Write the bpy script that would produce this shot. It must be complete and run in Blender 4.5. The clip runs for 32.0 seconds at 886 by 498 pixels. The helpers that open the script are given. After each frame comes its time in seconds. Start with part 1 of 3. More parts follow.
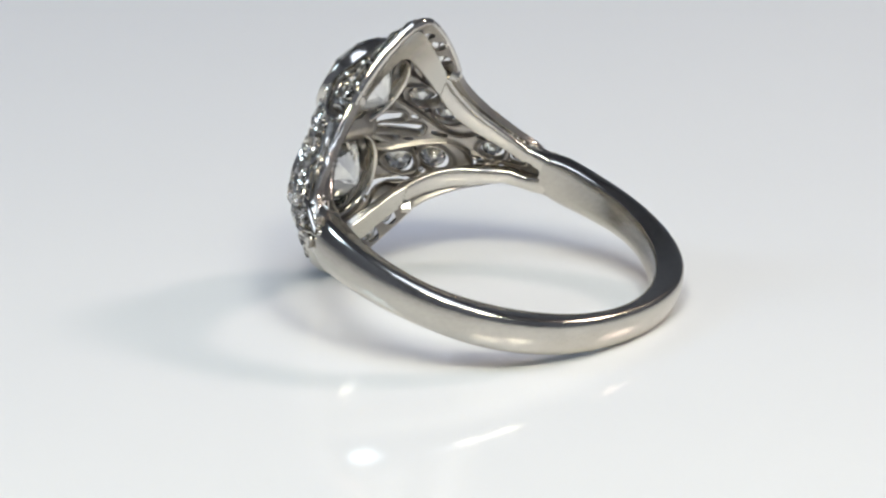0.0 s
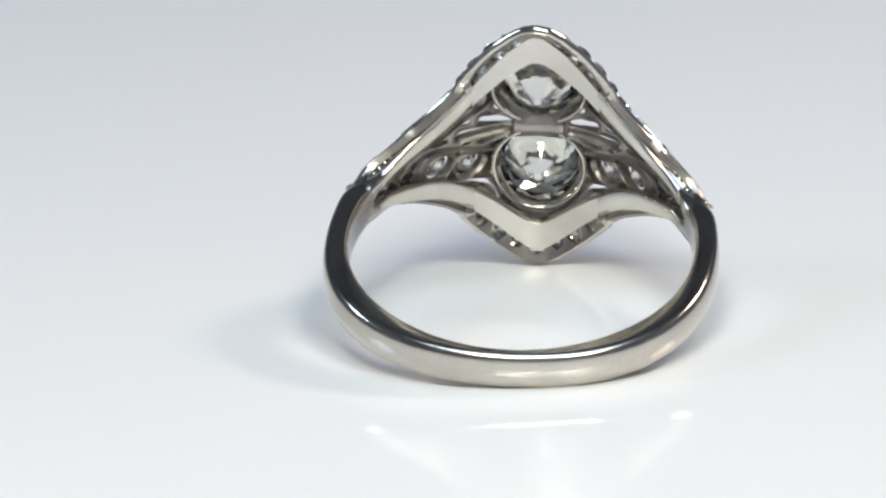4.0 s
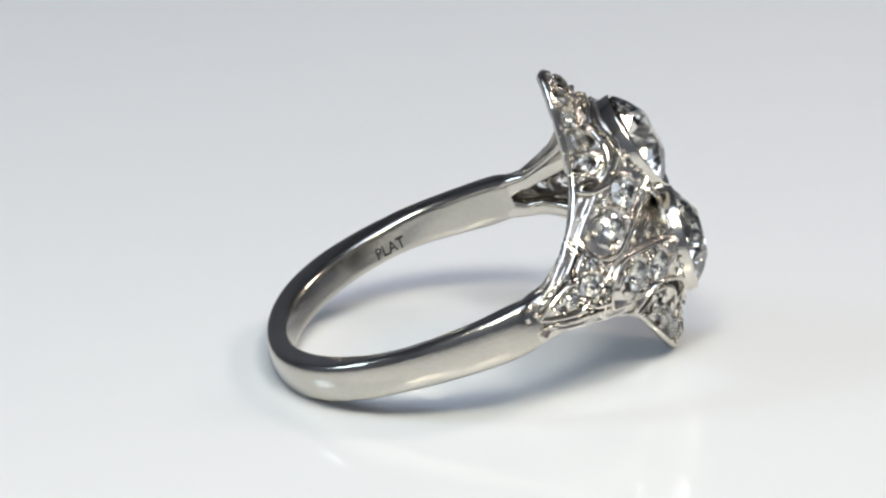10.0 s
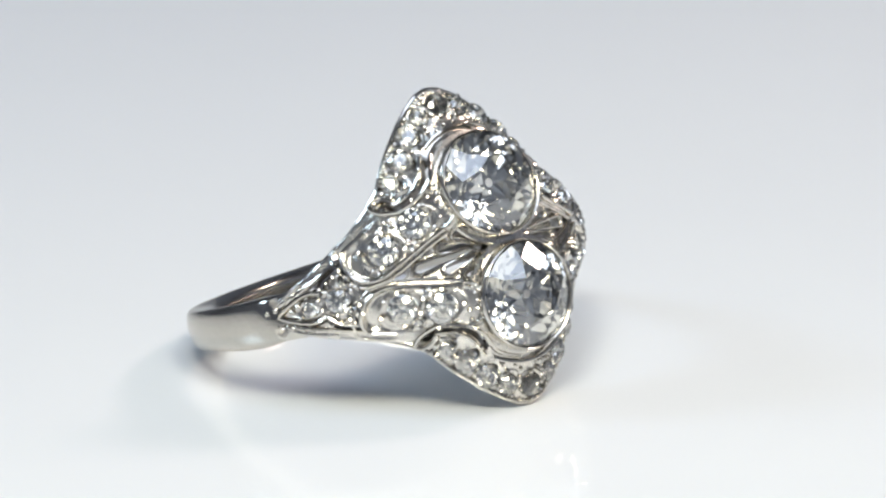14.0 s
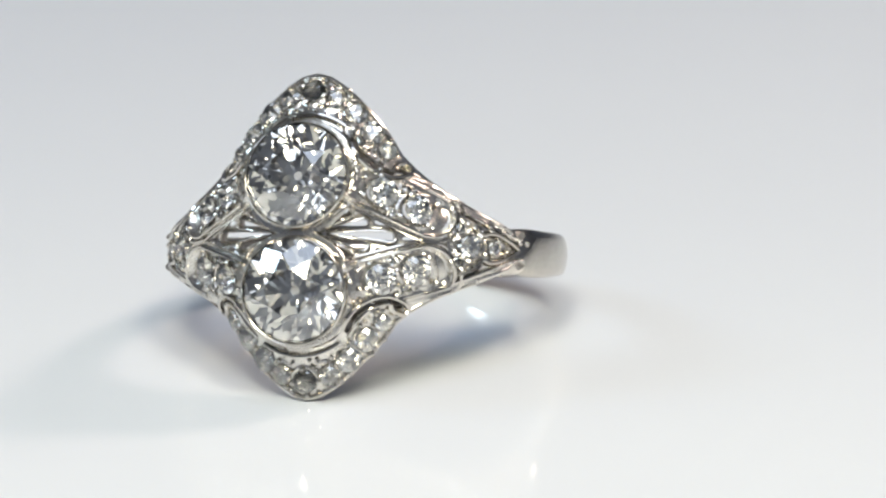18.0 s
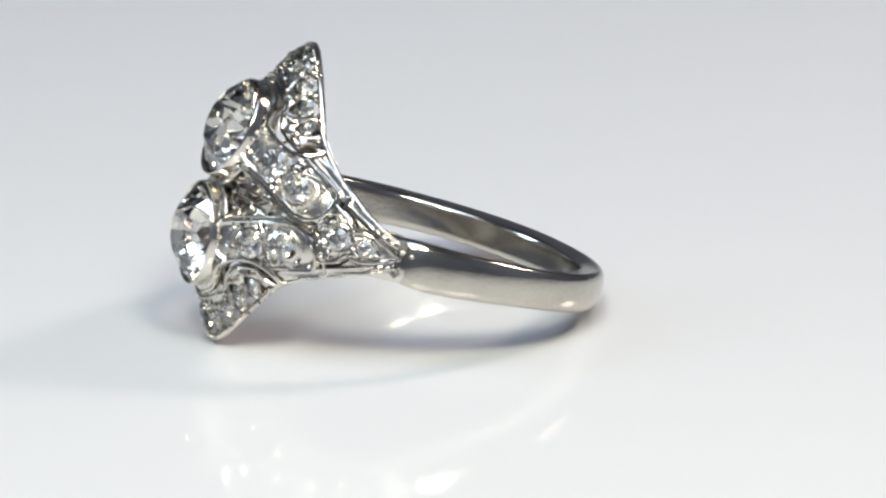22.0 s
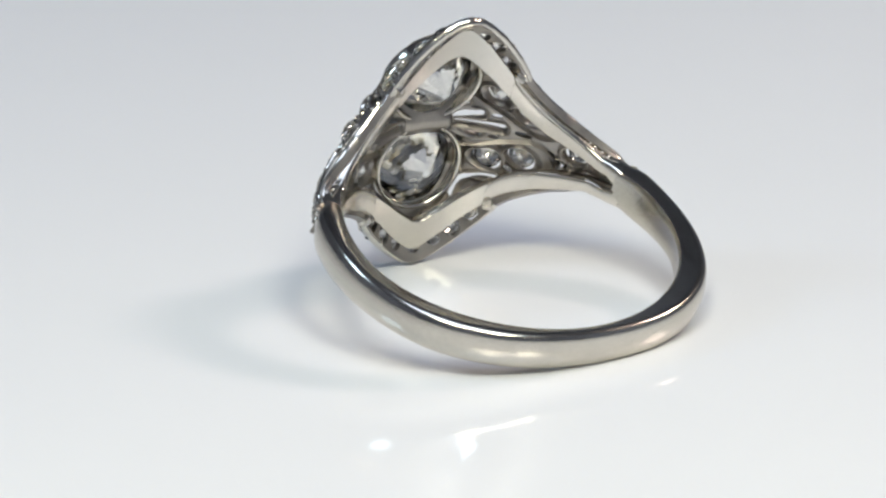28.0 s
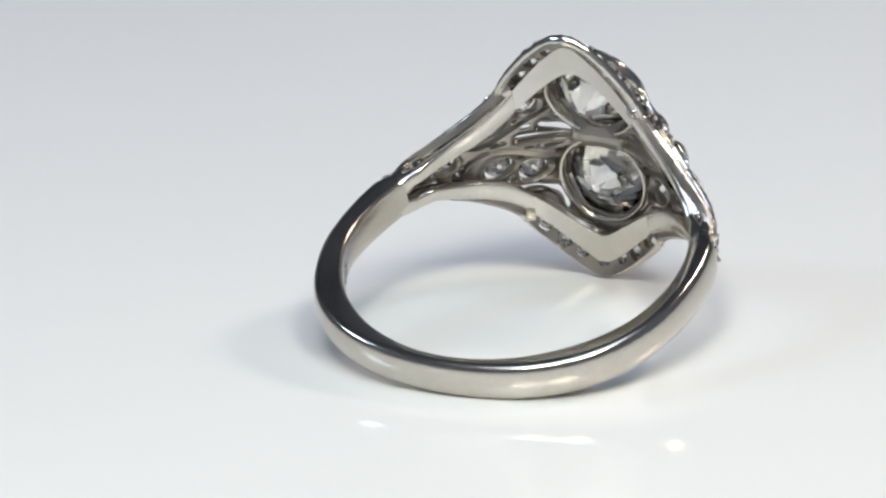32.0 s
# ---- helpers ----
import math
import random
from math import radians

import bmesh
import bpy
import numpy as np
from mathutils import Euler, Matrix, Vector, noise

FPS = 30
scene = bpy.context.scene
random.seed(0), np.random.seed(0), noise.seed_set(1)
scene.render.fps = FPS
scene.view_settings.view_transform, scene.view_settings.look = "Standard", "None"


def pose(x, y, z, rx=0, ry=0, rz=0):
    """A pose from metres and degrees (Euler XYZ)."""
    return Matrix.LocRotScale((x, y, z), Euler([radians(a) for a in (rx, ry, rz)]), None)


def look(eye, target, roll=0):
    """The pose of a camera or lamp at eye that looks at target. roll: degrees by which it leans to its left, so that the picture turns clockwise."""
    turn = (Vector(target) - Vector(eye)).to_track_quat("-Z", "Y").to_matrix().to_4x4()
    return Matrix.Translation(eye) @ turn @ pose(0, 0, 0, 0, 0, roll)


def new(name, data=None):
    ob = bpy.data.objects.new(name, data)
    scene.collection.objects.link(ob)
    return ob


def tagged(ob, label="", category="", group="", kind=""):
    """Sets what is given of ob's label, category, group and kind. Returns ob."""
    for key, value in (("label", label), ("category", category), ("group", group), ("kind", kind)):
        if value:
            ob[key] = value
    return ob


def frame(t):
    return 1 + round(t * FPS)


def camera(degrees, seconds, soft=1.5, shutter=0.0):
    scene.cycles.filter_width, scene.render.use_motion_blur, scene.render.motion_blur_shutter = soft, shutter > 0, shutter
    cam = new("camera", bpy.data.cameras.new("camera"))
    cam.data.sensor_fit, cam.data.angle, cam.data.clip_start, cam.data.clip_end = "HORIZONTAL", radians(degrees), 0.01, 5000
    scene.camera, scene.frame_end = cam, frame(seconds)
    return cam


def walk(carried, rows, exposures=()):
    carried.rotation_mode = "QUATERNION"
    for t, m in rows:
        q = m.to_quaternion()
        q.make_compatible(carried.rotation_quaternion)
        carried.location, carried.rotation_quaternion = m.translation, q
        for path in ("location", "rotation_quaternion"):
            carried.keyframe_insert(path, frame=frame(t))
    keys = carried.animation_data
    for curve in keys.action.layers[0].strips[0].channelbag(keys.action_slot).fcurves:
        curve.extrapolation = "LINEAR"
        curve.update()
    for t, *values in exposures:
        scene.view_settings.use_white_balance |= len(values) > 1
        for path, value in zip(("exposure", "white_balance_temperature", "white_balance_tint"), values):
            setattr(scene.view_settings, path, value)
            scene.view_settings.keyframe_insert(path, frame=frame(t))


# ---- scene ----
cam = camera(11.872, 32.0, 2.4)
MM = 0.001
EYE = (0.0, -208.33 * MM, 70.70 * MM)
AIM = (-0.019 * MM, 1.345 * MM, 4.094 * MM)
walk(cam, [(0.0, look(EYE, AIM, -2.05)), (32.0, look(EYE, AIM, -2.05))], [
    (0.0, -0.04, 6560, 10), (4.0, 0.00, 6440, 10), (7.0, 0.01, 6450, 10), (10.0, -0.05, 6540, 10), (14.0, 0.03, 6450, 10), (18.0, -0.03, 6570, 10),
    (20.0, -0.05, 6590, 10), (22.0, -0.01, 6550, 10), (24.0, 0.03, 6450, 10), (28.0, -0.04, 6520, 10), (30.0, -0.07, 6580, 10), (32.0, -0.03, 6550, 10)])

# the turn of the ring on its plate, and how the ring leans on it
TURN_RATE, AWAY_AT = 13.611, 3.437
OFF_X, OFF_Y = 4.036, 0.513
LEAN, SIDE_LEAN, LIFT = 21.0, 3.67, 4.52
REST = pose(0, 0, LIFT, LEAN, 0, 0) @ pose(0, 0, 0, 0, SIDE_LEAN, 0)
BAND = pose(0, 0, 4.175, 19.2, 0, 0) @ pose(0, 0, 0, 0, 3.6, 0) @ pose(-0.085, -0.274, 0)
# the head leans back a little on its band
HEAD = REST @ Matrix(((1, 0, 0, 0), (0, 1, -0.041, 0), (0, 0, 1, 0), (0, 0, 0, 1)))


# ---- light ----
def area(name, eye, aim, size, watts, colour):
    data = bpy.data.lights.new(name, "AREA")
    data.shape, data.size, data.energy, data.color = "DISK", size, watts, colour
    ob = new(name, data)
    ob.matrix_world = look(eye, aim)
    return ob


world = bpy.data.worlds.new("room_air")
scene.world = world
world.use_nodes = True
world.node_tree.nodes["Background"].inputs[0].default_value = (0.80, 0.87, 1.0, 1)
world.node_tree.nodes["Background"].inputs[1].default_value = 0.05

area("lamp_right", (0.36, 0.12, 0.33), (0, 0, 0), 0.09, 0.71, (0.99, 0.83, 0.75))
area("lamp_left", (-0.42, 0.02, 0.30), (0, 0, 0), 0.12, 0.48, (0.61, 0.804, 1.0))
area("lamp_front", (-0.032, -0.21, 0.27), (0, -0.02, 0), 0.085, 0.435, (1.0, 0.965, 0.77))
area("lamp_front", (0.092, -0.21, 0.27), (0, -0.02, 0), 0.085, 0.435, (1.0, 0.965, 0.77))
area("ceiling_lamp", (0.1, -1.0, 2.35), (0.1, -1.0, 0), 2.0, 30.0, (0.67, 0.785, 1.0))


# ---- materials ----
def material(name, base, rough, metal=0.0):
    m = bpy.data.materials.new(name)
    m.use_nodes = True
    b = m.node_tree.nodes["Principled BSDF"]
    b.inputs["Base Color"].default_value = (*base, 1)
    b.inputs["Roughness"].default_value = rough
    b.inputs["Metallic"].default_value = metal
    return m, b


def node(m, kind, **values):
    n = m.node_tree.nodes.new(kind)
    for key, value in values.items():
        n.inputs[key].default_value = value
    return n


def grain(m, b, scale, amount, bump, base_a, base_b, rough_a, rough_b, stretch=(1, 1, 1)):
    """Colour and roughness that drift at two scales, with a fine relief."""
    link = m.node_tree.links.new
    co = m.node_tree.nodes.new("ShaderNodeTexCoord")
    mp = node(m, "ShaderNodeMapping", Scale=stretch)
    link(co.outputs["Object"], mp.inputs[0])
    big = node(m, "ShaderNodeTexNoise", Scale=scale, Detail=3.0)
    fine = node(m, "ShaderNodeTexNoise", Scale=scale * 14, Detail=4.0)
    link(mp.outputs[0], big.inputs["Vector"])
    link(mp.outputs[0], fine.inputs["Vector"])
    add = m.node_tree.nodes.new("ShaderNodeMath")
    add.operation = "MULTIPLY_ADD"
    add.inputs[1].default_value = amount
    link(fine.outputs[0], add.inputs[0])
    link(big.outputs[0], add.inputs[2])
    for slot, lo, hi in (("Base Color", base_a, base_b), ("Roughness", (rough_a,) * 3, (rough_b,) * 3)):
        ramp = m.node_tree.nodes.new("ShaderNodeValToRGB")
        ramp.color_ramp.elements[0].position, ramp.color_ramp.elements[1].position = 0.35, 1.0
        ramp.color_ramp.elements[0].color, ramp.color_ramp.elements[1].color = (*lo, 1), (*hi, 1)
        link(add.outputs[0], ramp.inputs[0])
        link(ramp.outputs[0], b.inputs[slot])
    bp = node(m, "ShaderNodeBump", Strength=bump, Distance=0.00002)
    link(fine.outputs[0], bp.inputs["Height"])
    link(bp.outputs[0], b.inputs["Normal"])
    return m


def metal(name, a, c, ra, rc, bump, scale=300.0):
    m, b = material(name, a, ra, 1.0)
    return grain(m, b, scale, 0.4, bump, a, c, ra, rc)


PLATINUM = metal("polished_platinum", (0.575, 0.54, 0.48), (0.765, 0.725, 0.65), 0.08, 0.18, 0.26)
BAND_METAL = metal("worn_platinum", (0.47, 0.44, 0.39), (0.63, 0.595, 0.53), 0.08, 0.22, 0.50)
SATIN = metal("satin_platinum", (0.57, 0.54, 0.49), (0.71, 0.675, 0.615), 0.18, 0.28, 0.14, 500.0)
BACK_METAL = metal("rough_dark_platinum", (0.32, 0.295, 0.27), (0.48, 0.45, 0.41), 0.30, 0.46, 0.25, 600.0)
CHASED = metal("chased_platinum", (0.675, 0.64, 0.58), (0.79, 0.755, 0.69), 0.20, 0.32, 0.40, 700.0)
STAMP = material("stamped_mark", (0.05, 0.045, 0.05), 0.5, 0.6)[0]

ACRYLIC, _b = material("white_acrylic", (0.86, 0.87, 0.88), 0.06)
grain(ACRYLIC, _b, 9.0, 0.2, 0.0, (0.84, 0.85, 0.87), (0.88, 0.885, 0.89), 0.05, 0.10)
PLASTER, _b = material("grey_plaster", (0.54, 0.54, 0.54), 0.8)
grain(PLASTER, _b, 3.0, 0.3, 0.2, (0.50, 0.495, 0.50), (0.58, 0.575, 0.58), 0.75, 0.9)


def diamond_material():
    m = bpy.data.materials.new("diamond")
    m.use_nodes = True
    tree = m.node_tree
    tree.nodes.remove(tree.nodes["Principled BSDF"])
    g = tree.nodes.new("ShaderNodeBsdfGlass")
    g.inputs["Color"].default_value = (1.0, 0.99, 0.96, 1)
    g.inputs["Roughness"].default_value = 0.0
    g.inputs["IOR"].default_value = 2.42
    tree.links.new(g.outputs[0], tree.nodes["Material Output"].inputs["Surface"])
    return m


DIAMOND = diamond_material()


# ---- building helpers ----
def mesh_of(name, verts, faces, mat, smooth=True, bake=HEAD, sharp=None):
    v = np.asarray(verts, float)
    m = np.array(bake)
    v = (v @ m[:3, :3].T + m[:3, 3]) * MM
    data = bpy.data.meshes.new(name)
    data.from_pydata([tuple(q) for q in v], [], [tuple(int(i) for i in f) for f in faces])
    data.materials.append(mat)
    data.update()
    if smooth:
        data.polygons.foreach_set("use_smooth", [True] * len(data.polygons))
        data.set_sharp_from_angle(angle=radians(40 if sharp is None else sharp))
    return data


def part(name, data, parent, label="", kind=""):
    ob = new(name, data)
    ob.parent = parent
    return tagged(ob, label, kind=kind)


class Soup:
    """Collects vertices and faces of one mesh."""

    def __init__(self):
        self.v, self.f = [], []

    def add(self, v, f):
        n = len(self.v)
        self.v += [tuple(q) for q in v]
        self.f += [tuple(i + n for i in q) for q in f]


def grid_faces(n, k, closed_n=False, closed_k=True):
    out = []
    for i in range(n if closed_n else n - 1):
        for j in range(k if closed_k else k - 1):
            a, b = i * k + j, i * k + (j + 1) % k
            c, d = ((i + 1) % n) * k + (j + 1) % k, ((i + 1) % n) * k + j
            out.append((a, b, c, d))
    return out


def sweep(centres, sides, ups, section, closed=False):
    """A section of (side, up) pairs drawn along a path; open ends are capped."""
    v = []
    for c, a, b in zip(centres, sides, ups):
        for s, t in section:
            v.append(c + a * s + b * t)
    k, n = len(section), len(centres)
    f = grid_faces(n, k, closed)
    if not closed:
        f += [tuple(range(k))[::-1], tuple(range((n - 1) * k, n * k))]
    return v, f


def round_section(r, k=8, flat=1.0):
    return [(r * math.cos(2 * math.pi * i / k), flat * r * math.sin(2 * math.pi * i / k)) for i in range(k)]


def revolve(profile, k, centre, turn):
    """A profile of (radius, height) turned about the local z of turn."""
    v = []
    for i in range(k):
        a = 2 * math.pi * i / k
        for r, h in profile:
            v.append(np.array(centre) + turn @ np.array((r * math.cos(a), r * math.sin(a), h)))
    return v, grid_faces(k, len(profile), True, True)


# ---- the shape of the head ----
HEAD_R = 10.35
RIM_W = (0, 2.0, 3.9, 5.5, 7.0, 8.0, 8.8, 9.8)
RIM_R = (8.30, 8.48, 8.74, 8.92, 9.25, 9.65, 10.02, 10.3)
EDGE_W = np.array([0, 0.7, 1.4, 2.2, 2.9, 3.5, 3.95, 4.25, 4.8, 5.5, 6.5, 7.5, 8.3, 8.9, 9.3, 9.55, 9.8])
EDGE_U = np.array([8.15, 7.98, 7.54, 6.86, 6.12, 5.42, 4.76, 4.22, 3.68, 3.12, 2.46, 1.96, 1.52, 1.16, 0.78, 0.30, -0.5])
fine_w = np.linspace(0, 9.8, 400)
_e = np.interp(fine_w, EDGE_W, EDGE_U)
_k = np.exp(-np.linspace(-2, 2, 13) ** 2)
fine_u = np.convolve(np.concatenate([_e[6:0:-1], _e, _e[-1:].repeat(6)]), _k / _k.sum(), "valid")


def ease(x):
    x = np.clip(x, 0, 1)
    return x * x * (3 - 2 * x)


def edge(w):
    return np.interp(np.abs(w), fine_w, fine_u)


def droop(w):
    """How far the shoulders hang below the middle of the head, towards the band."""
    s = np.clip((np.abs(w) - 2.4) / 6.2, 0, 1)
    return 0.44 * s * s * (3 - 2 * s)


def bare(w, u):
    """The skin of the head: a dome over the finger that falls to its rim."""
    b = np.minimum(np.abs(u) / np.maximum(edge(w), 0.4), 1.12)
    low = np.interp(np.abs(w), RIM_W, RIM_R)
    crest = HEAD_R - 0.28 * ease((np.abs(w) - 4.2) / 3.0) + 0.80 * np.exp(-(w / 4.2) ** 2) * np.clip(np.abs(u) / 1.6, 0, 1) * np.exp(-(np.maximum(np.abs(u) - 3.4, 0) / 1.3) ** 2)
    rho = low + (crest - low) * (1 - b ** 3.0)
    # the plate rises to meet the bezels
    rise = np.maximum(np.hypot(w, np.abs(u) - BEZEL_U) - 2.8, 0)
    rho = rho + (0.42 - 0.24 * ease((np.abs(u) - BEZEL_U - 1.2) / 1.2)) * np.exp(-(rise / 0.5) ** 2) * np.clip((np.abs(w) + np.abs(u) - 1.0) / 2.0, 0, 1)
    # the point of each shoulder sinks into the band
    sink = np.clip((np.abs(w) - 8.6) / 1.1, 0, 1)
    sink = 1 - 0.14 / 10.2 * sink * sink * (3 - 2 * sink)
    return np.stack([w * sink, np.sqrt(np.maximum(rho ** 2 - w ** 2, 0.01)) * sink, u - droop(w)], -1)


def skin(w, u, h=0.0):
    """A point of the head over the finger: w across, u along the finger, h above the skin."""
    w, u = np.asarray(w, float), np.asarray(u, float)
    g = 0.04
    n = np.cross(bare(w, u + g) - bare(w, u - g), bare(w + g, u) - bare(w - g, u))
    n /= np.linalg.norm(n, axis=-1, keepdims=True)
    return bare(w, u) + n * np.asarray(h, float)[..., None]


def skin_normal(w, u):
    a = skin(w, u, 1.0) - skin(w, u, 0.0)
    return a / np.linalg.norm(a)


def along(points):
    """Centres, sides and ups of a path of (w, u, h) on the head."""
    pts = np.array(points, float)
    c = skin(pts[:, 0], pts[:, 1], pts[:, 2])
    up = skin(pts[:, 0], pts[:, 1], pts[:, 2] + 1.0) - c
    t = np.gradient(c, axis=0)
    t /= np.linalg.norm(t, axis=1, keepdims=True) + 1e-12
    side = np.cross(t, up)
    side /= np.linalg.norm(side, axis=1, keepdims=True) + 1e-12
    return c, side, up


def smooth_line(pts, per=8):
    """Catmull-Rom through the points."""
    p = np.array([pts[0]] + list(pts) + [pts[-1]], float)
    out = []
    for i in range(1, len(p) - 2):
        for t in np.linspace(0, 1, per, endpoint=False):
            out.append(0.5 * (2 * p[i] + (p[i + 1] - p[i - 1]) * t + (2 * p[i - 1] - 5 * p[i] + 4 * p[i + 1] - p[i + 2]) * t * t
                              + (3 * p[i] - p[i - 1] - 3 * p[i + 1] + p[i + 2]) * t ** 3))
    return out + [p[-2]]


BEZEL_U, BEZEL_V, BEZEL_TIP = 2.856, 11.12, 10.0
POD_A, POD_B, POD_RA, POD_RB = (3.42, 2.45), (5.98, 1.25), 1.04, 0.95
# (across, along, radius) of the small stones in one quarter of the head
TIP_STONES = [(1.22, 6.84, 0.54), (2.16, 6.10, 0.66), (3.04, 5.08, 0.64), (3.84, 4.22, 0.44)]
POD_STONES = [(4.02, 2.14, 0.80), (5.50, 1.48, 0.76), (4.92, 2.42, 0.22), (4.50, 1.20, 0.20)]
MID_TIP = (0.0, 7.2, 0.60)
SHOULDER = [(7.62, 0.0, 0.58), (8.50, 0.0, 0.38)]
SHOULDER_PAIR = [(7.16, 0.80, 0.32)]


def small_stones():
    out = []
    for su in (1, -1):
        out.append((0.0, su * MID_TIP[1], MID_TIP[2]))
        for sw in (1, -1):
            out += [(sw * w, su * u, r) for w, u, r in TIP_STONES + POD_STONES + SHOULDER_PAIR]
    for sw in (1, -1):
        out += [(sw * w, u, r) for w, u, r in SHOULDER]
    return out


STONES = small_stones()


def pod_distance(w, u):
    """Distance from the rim of the nearest side pod: below 0 inside."""
    w, u = np.abs(w), np.abs(u)
    ax, ay = POD_A
    bx, by = POD_B[0] - ax, POD_B[1] - ay
    t = np.clip(((w - ax) * bx + (u - ay) * by) / (bx * bx + by * by), 0, 1)
    return np.hypot(w - ax - t * bx, u - ay - t * by) - (POD_RA + t * (POD_RB - POD_RA))


# petals of the fan between the large stones: heading, reach and half width at the end
FAN = [(0.0, 3.75, 0.22), (13.2, 2.62, 0.20), (-13.2, 2.62, 0.20), (31.5, 2.16, 0.21), (-31.5, 2.16, 0.21)]
FAN_ROOT = 0.80
# the deep line beside each scroll, and the line outside the border of each shoulder
SLIT = [(0.78, 5.78), (1.55, 5.46), (2.20, 4.94), (2.70, 4.26), (3.05, 3.80), (3.50, 3.40), (4.05, 3.14), (4.48, 3.06)]
CURL = (4.50, 3.36)
OGEE = [(9.35, 0.0), (9.05, 0.36), (8.62, 0.66), (8.30, 0.70), (8.08, 0.60), (7.96, 0.74), (7.72, 1.08), (7.34, 1.30), (6.96, 1.50)]

SLIT_LINE = [tuple(q) for q in smooth_line(SLIT, 8)]
OGEE_LINE = [tuple(q) for q in smooth_line(OGEE, 6)]


def line_distance(w, u, line):
    """Distance of the points (w, u) from a run of straight pieces."""
    out = np.full(np.shape(w), 99.0)
    for (ax, ay), (bx, by) in zip(line[:-1], line[1:]):
        dx, dy = bx - ax, by - ay
        t = np.clip(((w - ax) * dx + (u - ay) * dy) / (dx * dx + dy * dy + 1e-12), 0, 1)
        out = np.minimum(out, np.hypot(w - ax - t * dx, u - ay - t * dy))
    return out


def offset_line(line, off):
    """The line moved sideways by off, to the left of its heading."""
    p = np.array(line, float)
    t = np.gradient(p, axis=0)
    t /= np.linalg.norm(t, axis=1, keepdims=True) + 1e-12
    return p + off * np.stack([-t[:, 1], t[:, 0]], -1)

OGEE_SLIT = [tuple(q) for q in offset_line(OGEE_LINE, -0.17)]


def petal_distance(w, u):
    """Distance from the rim of the nearest petal of the fan: below 0 inside."""
    aw, out = np.abs(w), np.full(np.shape(w), 99.0)
    for deg, reach, wide in FAN:
        a, b = math.cos(radians(deg)), math.sin(radians(deg))
        x = np.clip((aw - FAN_ROOT) * a + u * b, 0.75, reach - wide)
        gap = np.hypot(aw - FAN_ROOT - x * a, u - x * b)
        out = np.minimum(out, gap - 0.03 - (wide - 0.03) * ((x - 0.75) / (reach - wide - 0.75)) ** 0.8)
    return out


def openings(w, u):
    """Above 0 in metal, below 0 where the head is pierced."""
    d = (edge(w) - np.abs(u)) / np.sqrt(1 + (np.gradient(fine_u, fine_w)[np.searchsorted(fine_w, np.minimum(np.abs(w), 9.7))]) ** 2)
    d = np.minimum(d, np.hypot(w, np.abs(u) - BEZEL_U) - 2.35)
    aw, au = np.abs(w), np.abs(u)
    d = np.minimum(d, np.maximum(petal_distance(w, u), 2.95 - np.hypot(w, au - BEZEL_U)))
    # small gaps where the fan meets the pods
    d = np.minimum(d, np.hypot((aw - 3.98) / 0.30, (au - 0.62) / 0.13) * 0.13 - 0.13)
    d = np.minimum(d, np.hypot((aw - 5.35) / 0.42, u / 0.13) * 0.13 - 0.13)
    for sw, su, r in STONES:
        d = np.minimum(d, np.hypot(w - sw, u - su) - 0.80 * r)
    # the deep lines of the scrolls, each with a round end
    d = np.minimum(d, line_distance(aw, au, SLIT_LINE[18:]) - 0.09)
    d = np.minimum(d, np.hypot(aw - CURL[0] - 0.02, au - CURL[1] + 0.06) - 0.21)
    # the slit outside the border of the shoulder
    d = np.minimum(d, line_distance(aw, au, OGEE_SLIT[8:]) - 0.05)
    # the slit that outlines the far end of each pod
    slit = 0.055 - np.abs(pod_distance(w, u) - 0.18)
    d = np.minimum(d, np.where((aw > 5.75) & (au > 0.25) & (edge(w) - au > 0.3), -slit, 1.0))
    return d


def relief(w, u):
    aw, au = np.abs(w), np.abs(u)
    pod = pod_distance(w, u)
    h = -0.10 + 0.20 * np.exp(-(pod / 0.10) ** 2) + 0.10 * np.exp(-((pod - 0.30) / 0.08) ** 2)
    # the floor of a pod is dished at its far end
    h = h + ease((-0.03 - pod) / 0.10) * (-0.06 - 0.16 * ease((aw - 5.8) / 0.6) - h)
    petal = petal_distance(w, u)
    fan = ease((pod - 0.24) / 0.12) * ease((aw - 1.1) / 0.2) * ease((5.5 - aw) / 0.4) * ease((2.3 - au) / 0.4)
    h = h + fan * (-0.20 + 0.24 * np.exp(-((petal - 0.05) / 0.06) ** 2) - h)
    d = edge(w) - au
    h = h + 0.14 * np.exp(-((d - 0.10) / 0.12) ** 2)
    tipside = ease((au - 3.5) / 0.5) * ease((np.hypot(w, au - BEZEL_U) - 2.95) / 0.2) * ease((d - 0.1) / 0.15)
    h = h + tipside * (np.maximum(h, -0.05) - h)
    for sw, su, r in STONES:
        q = np.hypot(w - sw, u - su)
        h = h + 0.07 * np.exp(-((q - 1.10 * r) / 0.08) ** 2)
    return h


